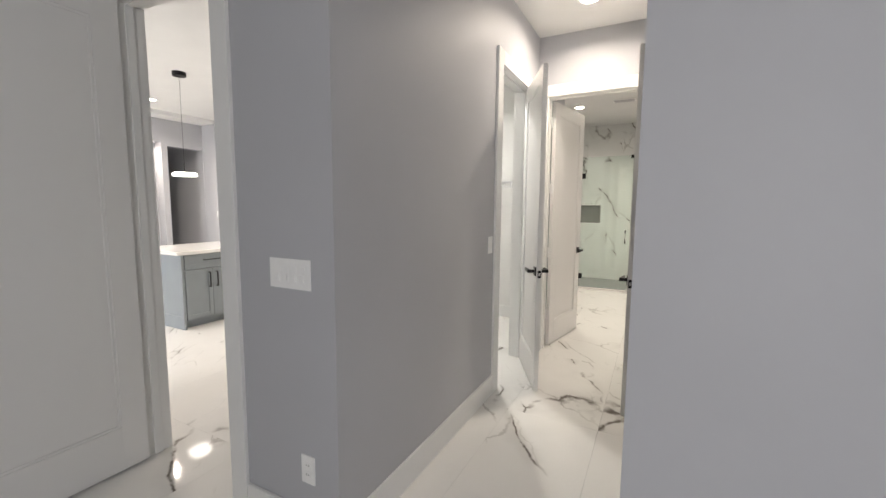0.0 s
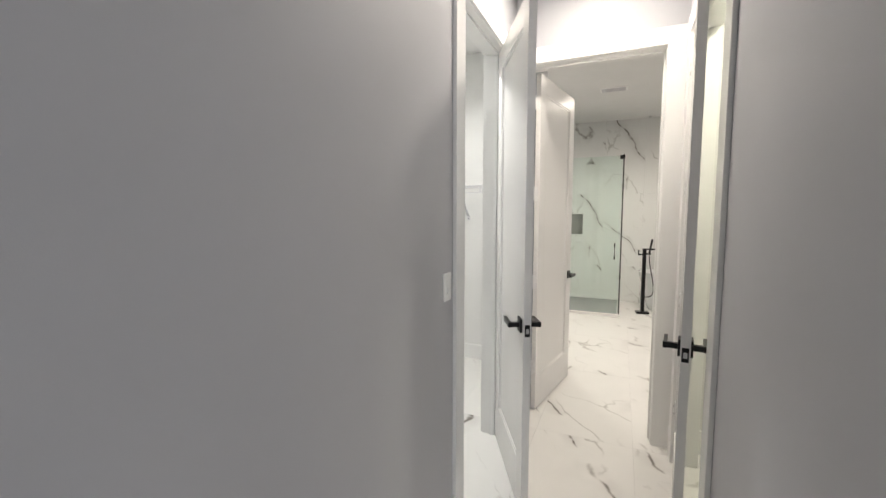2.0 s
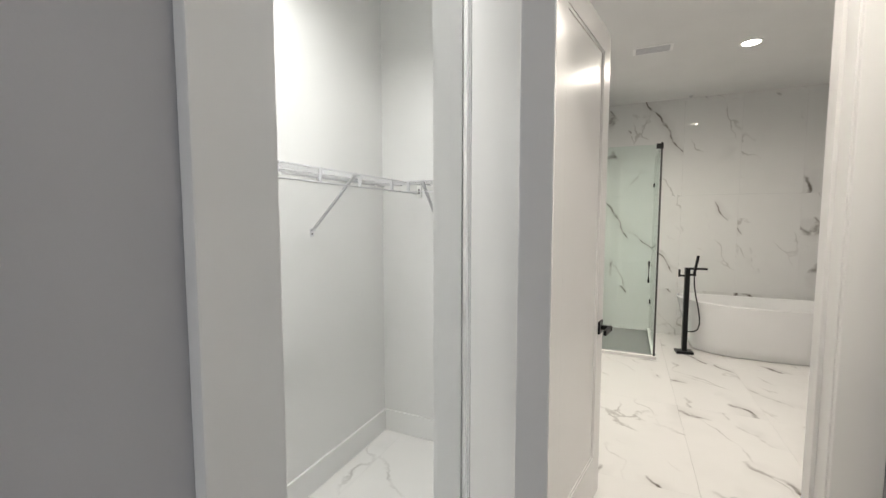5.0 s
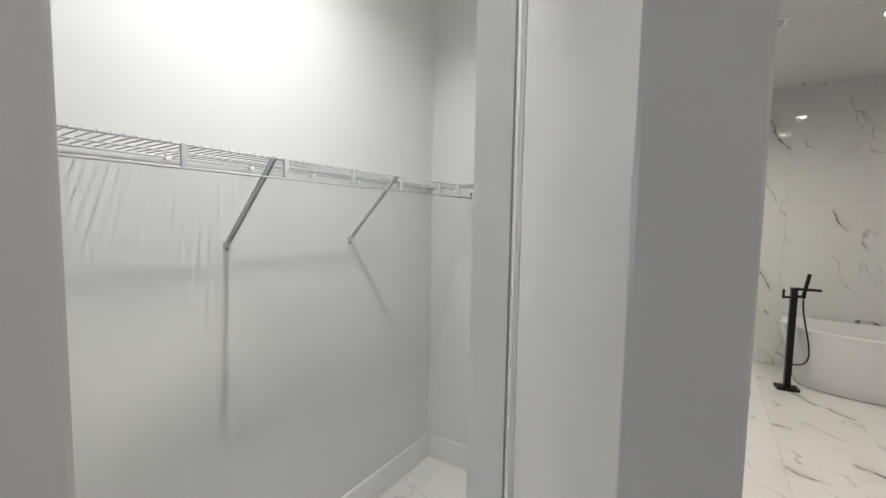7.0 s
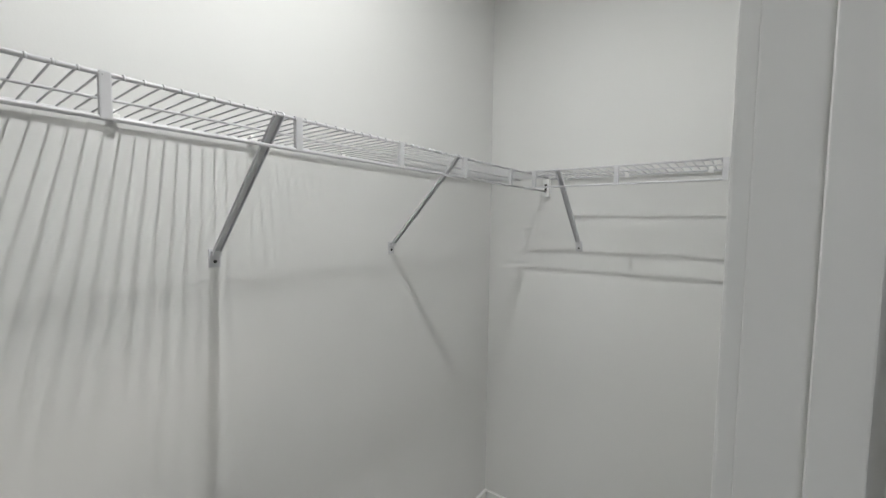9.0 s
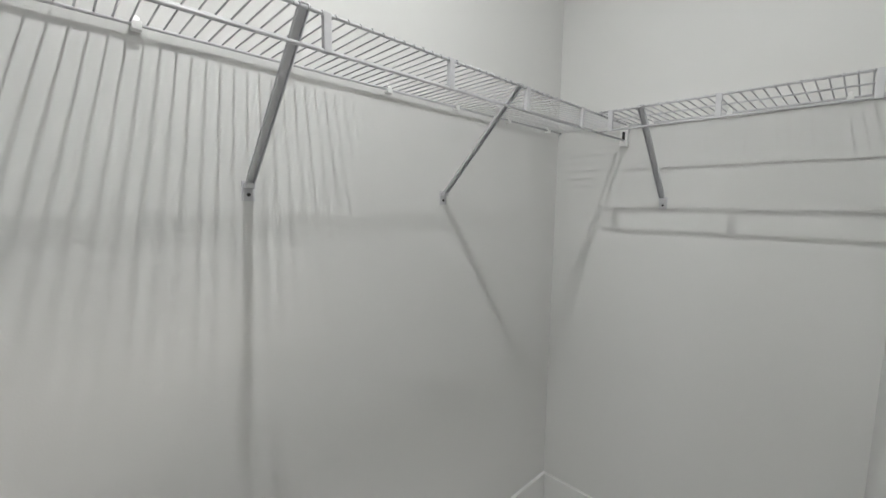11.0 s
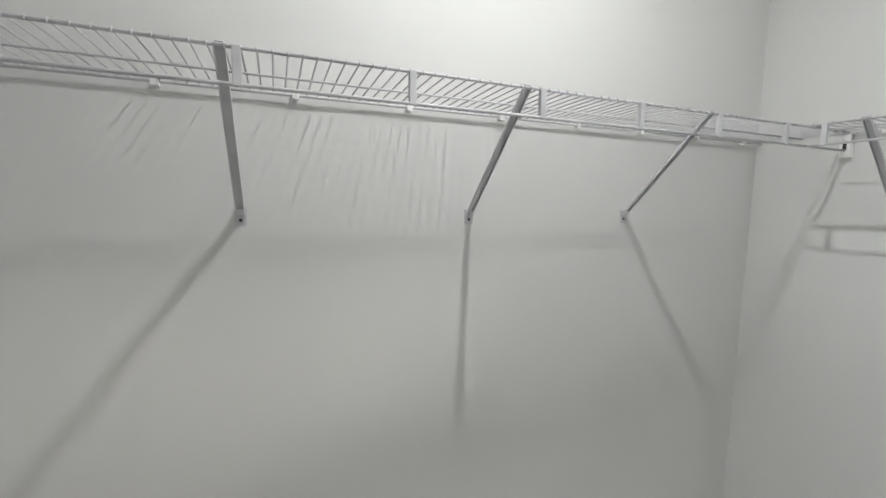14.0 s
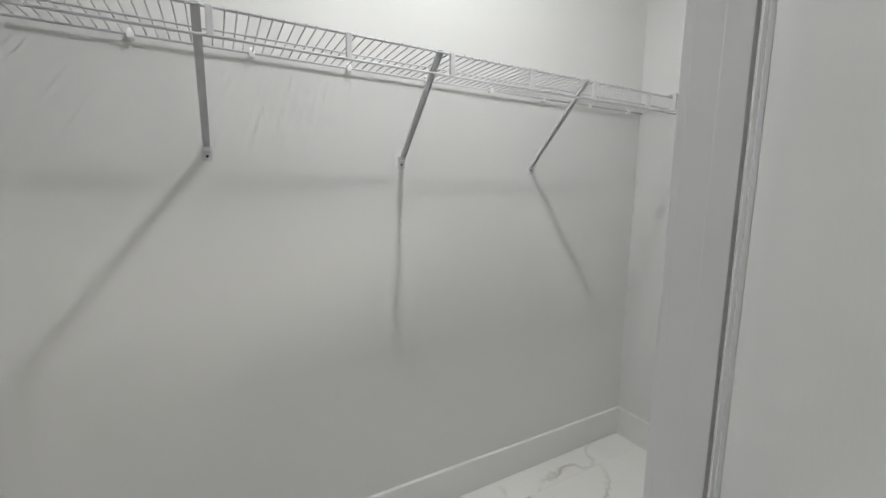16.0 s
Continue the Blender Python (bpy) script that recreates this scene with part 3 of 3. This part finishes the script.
# shelves of the closet on the other side of the hall
right_m = Matrix.Translation((1.65, 1.44, 1.730)) @ Matrix.Rotation(radians(90), 4, "Z")
wire_shelf("long white wire shelf along the other closet's back wall", 2.55, 0.292, [0.5, 1.11, 1.72, 2.33], [0.3, 0.61, 0.92, 1.23, 1.54, 1.85, 2.16, 2.47],
           [0.2, 0.5, 0.8, 1.1, 1.4, 1.7, 2.0, 2.3], right_m)


# ---- bathroom ----
def shower():
    """A glazed shower in the bathroom's left far corner."""
    bm = nb()
    box(bm, -1.3, 0.16, 7.47, TILED, 0.0, 0.022)
    pan = structure("shower_floor", bm, SHOWER_TILE, "dark grey mosaic shower floor", "shower floor")
    bm = nb()
    box(bm, -1.3, 0.215, 7.42, 7.47, 0.0, 0.035, 0.004)
    box(bm, 0.165, 0.215, 7.47, TILED - 0.002, 0.0, 0.055, 0.004)
    structure("shower_curb", bm, QUARTZ, "low white stone curb under shower glass", "shower curb")
    s = thing("shower_enclosure", "frameless clear greenish glass shower enclosure with black fittings", "shower")
    y, top = 7.445, 2.275

    def sheet(name, x0, x1, y0, y1, z0, z1):
        ob = part(name, box(nb(), x0, x1, y0, y1, z0, z1, 0.0015), GLASS, s, "clear greenish glass panel")
        ob.visible_shadow = False
        return ob

    door = sheet("glass_door", -0.598, 0.178, y - 0.005, y + 0.005, 0.045, top)
    sheet("fixed_panel", -1.298, -0.604, y - 0.005, y + 0.005, 0.036, top)
    sheet("side_panel", 0.185, 0.195, y - 0.005, TILED - 0.004, 0.056, top)
    bm = nb()
    box(bm, 0.181, 0.199, y - 0.012, y - 0.004, 0.036, top + 0.02, 0.001)
    part("edge_seal", bm, DARK, s, "dark vertical edge seal")
    bm = nb()
    box(bm, 0.140, 0.205, y - 0.014, y + 0.014, top - 0.045, top + 0.008, 0.002)
    part("top_clamp", bm, BLACK, s, "black glass clamp")
    for z in (1.96, 0.23):
        bm = nb()
        box(bm, -0.65, -0.555, y - 0.013, y + 0.013, z - 0.045, z + 0.045, 0.003)
        part("hinge", bm, BLACK, s, "black glass hinge")
    for z in (1.93, 0.42):
        bm = nb()
        box(bm, 0.176, 0.204, TILED - 0.06, TILED - 0.004, z - 0.025, z + 0.025, 0.002)
        part("wall_clamp", bm, BLACK, s, "black glass clamp")
    bm = nb()
    tube(bm, [(0.11, y - 0.008, 0.83), (0.11, y - 0.045, 0.835), (0.11, y - 0.05, 0.85), (0.11, y - 0.05, 1.03), (0.11, y - 0.045, 1.045), (0.11, y - 0.008, 1.05)], 0.010, 10)
    part("pull_handle", bm, BLACK, door, "black vertical pull handle", True)


shower()


def bathtub():
    """A freestanding oval tub, open at the top."""
    tub = thing("bathtub", "glossy white freestanding oval bathtub beside marble wall", "bathtub", at=pose(1.30, 8.14, 0))
    n = 72

    def loop(bm, a, b, z, lift=0.0, p=2.35):
        vs = []
        for i in range(n):
            th = 2 * math.pi * i / n
            c, s = math.cos(th), math.sin(th)
            x = a * math.copysign(abs(c) ** (2 / p), c)
            y = b * math.copysign(abs(s) ** (2 / p), s)
            vs.append(bm.verts.new((x, y, z + lift * abs(x / a) ** 2.2)))
        return vs

    bm = nb()
    rows = [(0.66, 0.30, 0.0, 0), (0.70, 0.325, 0.012, 0), (0.735, 0.345, 0.12, 0.0), (0.775, 0.365, 0.28, 0.005), (0.815, 0.382, 0.44, 0.015), (0.845, 0.397, 0.545, 0.03),
            (0.852, 0.401, 0.560, 0.03), (0.851, 0.400, 0.568, 0.03), (0.842, 0.392, 0.572, 0.03), (0.832, 0.382, 0.570, 0.03), (0.826, 0.376, 0.560, 0.03),
            (0.79, 0.352, 0.45, 0.015), (0.73, 0.32, 0.27, 0.005), (0.62, 0.26, 0.15, 0), (0.4, 0.15, 0.125, 0), (0.05, 0.03, 0.12, 0)]
    loops = [loop(bm, *r) for r in rows]
    for a, b in zip(loops, loops[1:]):
        for i in range(n):
            j = (i + 1) % n
            bm.faces.new((a[i], a[j], b[j], b[i]))
    bm.faces.new(loops[0][::-1])
    bm.faces.new(loops[-1])
    bmesh.ops.recalc_face_normals(bm, faces=bm.faces)
    part("shell", bm, ACRYLIC, tub, smooth=True)
    part("drain", disc(nb(), 0, 0, 0.121, 0.03, 0.03, 0.004, 24), BLACK, tub)


bathtub()


def tub_filler():
    """A floor-standing black tub filler with a hand shower."""
    f = thing("tub_filler", "matt black floor-standing tub filler with hand shower", "faucet", at=pose(0.51, 7.81, 0, 0, 0, 8))
    part("base_plate", box(nb(), -0.085, 0.085, -0.062, 0.062, 0, 0.03, 0.003), BLACK, f)
    part("column", box(nb(), -0.024, 0.024, -0.024, 0.024, 0.03, 0.955, 0.003), BLACK, f)
    part("spout", box(nb(), -0.024, 0.19, -0.03, 0.03, 0.945, 0.966, 0.003), BLACK, f)
    bm = nb()
    box(bm, -0.082, -0.024, -0.012, 0.012, 0.865, 0.885, 0.002)
    box(bm, -0.086, -0.070, -0.014, 0.014, 0.86, 0.945, 0.003)
    part("mixer_handle", bm, BLACK, f)
    part("cradle", box(nb(), 0.024, 0.085, -0.012, 0.012, 0.875, 0.898, 0.002), BLACK, f)
    bm = nb()
    box(bm, -0.012, 0.012, -0.014, 0.014, -0.11, 0.12, 0.004, turn=pose(0.072, -0.034, 0.985, 0, 9, 0))
    part("hand_shower", bm, BLACK, f)
    pts = [(0.062, -0.03, 0.87), (0.066, -0.03, 0.78), (0.085, -0.03, 0.66), (0.11, -0.03, 0.54), (0.128, -0.03, 0.43), (0.132, -0.03, 0.35), (0.118, -0.028, 0.29), (0.09, -0.024, 0.262), (0.058, -0.02, 0.252), (0.02, -0.015, 0.25)]
    smooth_pts = []
    for k in range(len(pts) - 1):
        a, b = Vector(pts[k]), Vector(pts[k + 1])
        p, q = Vector(pts[max(k - 1, 0)]), Vector(pts[min(k + 2, len(pts) - 1)])
        for j in range(4):
            t = j / 4
            smooth_pts.append(0.5 * ((2 * a) + (b - p) * t + (2 * p - 5 * a + 4 * b - q) * t * t + (3 * a - p - 3 * b + q) * t ** 3))
    smooth_pts.append(Vector(pts[-1]))
    part("hose", tube(nb(), smooth_pts, 0.007, 8), BLACK, f, "flexible black hose", True)


tub_filler()


def ceiling_vent(x, y):
    v = thing("ceiling_vent", "flat white slotted ceiling vent in bathroom", "vent", at=pose(x, y, H))
    bm = nb()
    box(bm, -0.16, 0.16, -0.085, 0.085, -0.008, 0, 0.003)
    part("frame", bm, PLASTIC, v)
    for i in range(7):
        bm = nb()
        yy = -0.06 + i * 0.02
        box(bm, -0.135, 0.135, yy - 0.006, yy + 0.006, -0.012, -0.008, 0.001)
        part("slat", bm, STEEL_WHITE, v)


ceiling_vent(0.045, 6.76)


def sprinkler(x, y):
    s = thing("sprinkler", "tiny ceiling sprinkler head near marble wall", "sprinkler", at=pose(x, y, H))
    part("cup", disc(nb(), 0, 0, -0.02, 0.012, 0.02, 0.02, 20), STEEL, s)


sprinkler(0.546, 8.50)


# ---- great room beyond the bedroom door ----
def shaker_front(name, parent, x, y0, y1, z0, z1, handle, label=""):
    """A framed front at x that faces +x."""
    bm, w = nb(), 0.05
    box(bm, x, x + 0.012, y0, y1, z0, z1)
    box(bm, x + 0.012, x + 0.02, y0, y0 + w, z0, z1, 0.001)
    box(bm, x + 0.012, x + 0.02, y1 - w, y1, z0, z1, 0.001)
    box(bm, x + 0.012, x + 0.02, y0 + w, y1 - w, z0, z0 + w, 0.001)
    box(bm, x + 0.012, x + 0.02, y0 + w, y1 - w, z1 - w, z1, 0.001)
    front = part(name, bm, CABINET, parent, label)
    (ya, za), (yb, zb) = handle
    bm = nb()
    box(bm, x + 0.045, x + 0.056, min(ya, yb) - 0.005, max(ya, yb) + 0.005, min(za, zb) - 0.005, max(za, zb) + 0.005, 0.001)
    for a, b in ((ya, za), (yb, zb)):
        box(bm, x + 0.02, x + 0.05, a - 0.005, a + 0.005, b - 0.005, b + 0.005)
    part("handle", bm, BLACK, front, "black bar handle")


def island_unit(y0, y1, first):
    c = thing("island_cabinet", "blue-grey shaker island cabinet with black bar handles", "cabinet", "island cabinets")
    bm = nb()
    box(bm, -4.90, -4.14, y0, y1, 0.10, 0.86)
    part("body", bm, CABINET, c)
    part("toe_kick", box(nb(), -4.90, -4.20, y0, y1, 0.0, 0.10), CABINET, c)
    mid = (y0 + y1) / 2
    shaker_front("drawer", c, -4.14, y0 + 0.012, y1 - 0.012, 0.69, 0.85, ((mid - 0.10, 0.785), (mid + 0.10, 0.785)))
    shaker_front("door", c, -4.14, y0 + 0.012, mid - 0.002, 0.105, 0.675, ((mid - 0.045, 0.46), (mid - 0.045, 0.63)))
    shaker_front("door", c, -4.14, mid + 0.002, y1 - 0.012, 0.105, 0.675, ((mid + 0.045, 0.46), (mid + 0.045, 0.63)))
    if first:
        bm = nb()
        box(bm, -4.90, -4.12, y0 - 0.02, y0, 0.0, 0.86)
        for a, b, lo, hi in ((-4.90, -4.83, 0.0, 0.86), (-4.19, -4.12, 0.0, 0.86), (-4.83, -4.19, 0.0, 0.15), (-4.83, -4.19, 0.79, 0.86)):
            box(bm, a, b, y0 - 0.028, y0 - 0.02, lo, hi, 0.001)
        part("end_panel", bm, CABINET, c, "framed end panel")


for k in range(3):
    island_unit(2.70 + 0.66 * k, 2.70 + 0.66 * (k + 1), k == 0)
bm = nb()
box(bm, -5.05, -4.09, 2.62, 4.72, 0.862, 0.9, 0.003)
tagged(new("island_countertop", mesh_of("island_countertop", bm, QUARTZ)), "white quartz countertop on the blue-grey island", "countertop")
bm = nb()
box(bm, -4.958, -4.903, 2.68, 4.68, 0.0, 0.86, 0.002)
tagged(new("island_back_panel", mesh_of("island_back_panel", bm, QUARTZ)), "white stone panel cladding the back of the island", "panel")


def pendant(x, y):
    p = thing("pendant_lamp", "slim glowing disc pendant lamp on a thin cord", "pendant lamp", "island pendants", pose(x, y, H))
    part("canopy", disc(nb(), 0, 0, -0.045, 0.075, 0.075, 0.045), BLACK, p, "round black canopy")
    part("cord", rod(nb(), (0, 0, -0.04), (0, 0, -1.07), 0.0022, 6), BLACK, p)
    part("stem", rod(nb(), (0, 0, -1.07), (0, 0, -1.19), 0.007, 8), BLACK, p)
    part("disc", disc(nb(), 0, 0, -1.225, 0.13, 0.13, 0.035), RING_GLOW, p, "glowing lamp disc")
    part("cap", disc(nb(), 0, 0, -1.19, 0.128, 0.11, 0.008), PLASTIC, p)


pendant(-4.6, 3.05)
pendant(-4.6, 4.1)

bm = nb()
box(bm, -7.29, -6.9, 1.32, 4.98, 2.93, 3.0, 0.01)
structure("trim_cove", bm, CEILING, "white dropped ceiling edge along the wall", "ceiling edge")
for i, yy in enumerate((4.42, 4.78)):
    pd = panel_door("door_%d" % (5 + i), "white panel door at the end of the passage", 0.60, HZ, 0.0)
    pd.matrix_world = pose(-9.18 if i else -8.2, yy if i else 4.5, 0, 0, 0, 90 if i else 180)


def fireplace():
    f = thing("fireplace", "long black linear fireplace in a white surround, in a wall recess", "fireplace")
    part("hearth", box(nb(), -7.498, -7.33, 1.72, 3.5, 0.0, 0.36, 0.004), HEARTH, f, "grey stone hearth face")
    part("plinth", box(nb(), -7.498, -7.305, 1.705, 3.5, 0.36, 0.77, 0.005), TRIM, f, "white painted plinth")
    part("firebox", box(nb(), -7.498, -7.35, 1.72, 3.49, 0.77, 1.03, 0.003), BLACK, f, "black glass firebox")
    bm = nb()
    for y0, y1, z0, z1 in ((1.72, 3.49, 0.772, 0.785), (1.72, 3.49, 1.015, 1.028), (1.72, 1.735, 0.785, 1.015), (3.475, 3.49, 0.785, 1.015)):
        box(bm, -7.35, -7.335, y0, y1, z0, z1, 0.001)
    part("firebox_frame", bm, BLACK, f)
    part("mantel", box(nb(), -7.498, -7.32, 1.71, 3.5, 1.03, 1.07, 0.003), TRIM, f, "white mantel ledge")
    part("chimney_breast", box(nb(), -7.498, -7.42, 1.72, 3.5, 1.07, 1.35, 0.003), GREY, f, "grey boxed panel over the mantel")
    part("bracket", box(nb(), -7.46, -7.43, 3.2, 3.32, 1.35, 1.362, 0.002), BLACK, f)


fireplace()
outlet(pose(-4.865, 2.6715, 0.70), "white duplex outlet on the island's end panel")


# ---- windows behind the start of the walk ----
def window(name, x0, x1, z0, z1):
    w = thing(name, "white framed window with clear panes", "window")
    w["kind"] = "structure"
    y = -3.26
    bm = nb()
    for a, b, lo, hi in ((x0, x0 + 0.05, z0, z1), (x1 - 0.05, x1, z0, z1), (x0 + 0.05, x1 - 0.05, z0, z0 + 0.05), (x0 + 0.05, x1 - 0.05, z1 - 0.05, z1), ((x0 + x1) / 2 - 0.025, (x0 + x1) / 2 + 0.025, z0 + 0.05, z1 - 0.05)):
        box(bm, a, b, y - 0.04, y + 0.04, lo, hi, 0.002)
    part("window_frame", bm, TRIM, w)
    for a, b in ((x0 + 0.05, (x0 + x1) / 2 - 0.025), ((x0 + x1) / 2 + 0.025, x1 - 0.05)):
        p = part("pane", box(nb(), a, b, y - 0.003, y + 0.003, z0 + 0.05, z1 - 0.05), PANE, w)
        p.visible_shadow = False


window("window_1", 1.05, 2.45, 0.85, 2.35)
window("window_2", -7.8, -4.4, 0.5, 2.7)
bm = nb()
box(bm, -400, 400, -400, 400, -0.6, -0.5)
structure("ground", bm, material("dry ground", (0.2, 0.19, 0.16), 0.9, vary=0.2, scale=0.5), "bare ground outside the windows", "ground")


# ---- tiles ----
def tile_mesh(name, a, b, t, mat):
    return mesh_of(name, box(nb(), 0.0004, a - 0.0004, 0.0004, b - 0.0004, -t, 0, 0.0006), mat)


def lay_floor():
    me = tile_mesh("tile", 0.6, 1.2, 0.0095, FLOOR_TILE)
    for i in range(21):
        for j in range(10):
            x, y = -9.3 + 0.6 * i, -3.3 + 1.2 * j + (0.0 if i % 2 else 0.0)
            if (x > -2.4 and y > -0.6 and x < 2.7) or (x < -1.8 and y > 0.9 and y < 5.1) or y < 1.0:
                ob = new("tile", me)
                ob.parent = FLOOR
                ob.location = (x, y, 0)


def lay_wall():
    """Large marble tiles on the bathroom's far wall, with a niche in the shower."""
    back = bpy.data.objects["wall_bath_far"]
    nx0, nx1, nz0, nz1 = -0.83, -0.41, 1.11, 1.48
    bm = nb()
    t = TILED
    for a, b, lo, hi in ((nx0, nx1, nz0, nz0 + 0.012), (nx0, nx1, nz1 - 0.012, nz1), (nx0, nx0 + 0.012, nz0 + 0.012, nz1 - 0.012), (nx1 - 0.012, nx1, nz0 + 0.012, nz1 - 0.012)):
        box(bm, a, b, t - 0.004, t + 0.098, lo, hi, 0.001)
    structure("shower_niche", bm, QUARTZ, "recessed shower niche with a white stone frame", "niche")
    bm = nb()
    for i in range(9):
        for k in range(8):
            a, lo = nx0 + 0.013 + i * 0.0442, nz0 + 0.013 + k * 0.0432
            box(bm, a, a + 0.0425, t + 0.085, t + 0.097, lo, lo + 0.0415)
    structure("niche_mosaic", bm, NICHE_TILE, "dark grey mosaic at the back of the niche", "tiles")
    xs = [-1.3 + 0.6 * i for i in range(7)]
    for x in xs:
        x1 = min(x + 0.6, 2.6)
        for z, z1 in ((0.0, 0.6), (0.6, 1.8), (1.8, 3.0)):
            cuts = [(x, x1, z, z1)]
            if x < nx1 and x1 > nx0 and z < nz1 and z1 > nz0:
                a, b = max(x, nx0), min(x1, nx1)
                cuts = [(x, x1, z, nz0), (x, x1, nz1, z1)]
                if a > x:
                    cuts.append((x, a, nz0, nz1))
                if b < x1:
                    cuts.append((b, x1, nz0, nz1))
            bm = nb()
            for p, q, lo, hi in cuts:
                box(bm, p - x + 0.0004, q - x - 0.0004, 0, 0.0985, lo - z + 0.0004, hi - z - 0.0004)
            ob = new("tile", mesh_of("tile", bm, WALL_TILE))
            ob.parent = back
            ob.location = (x, t, z)


lay_floor()
lay_wall()
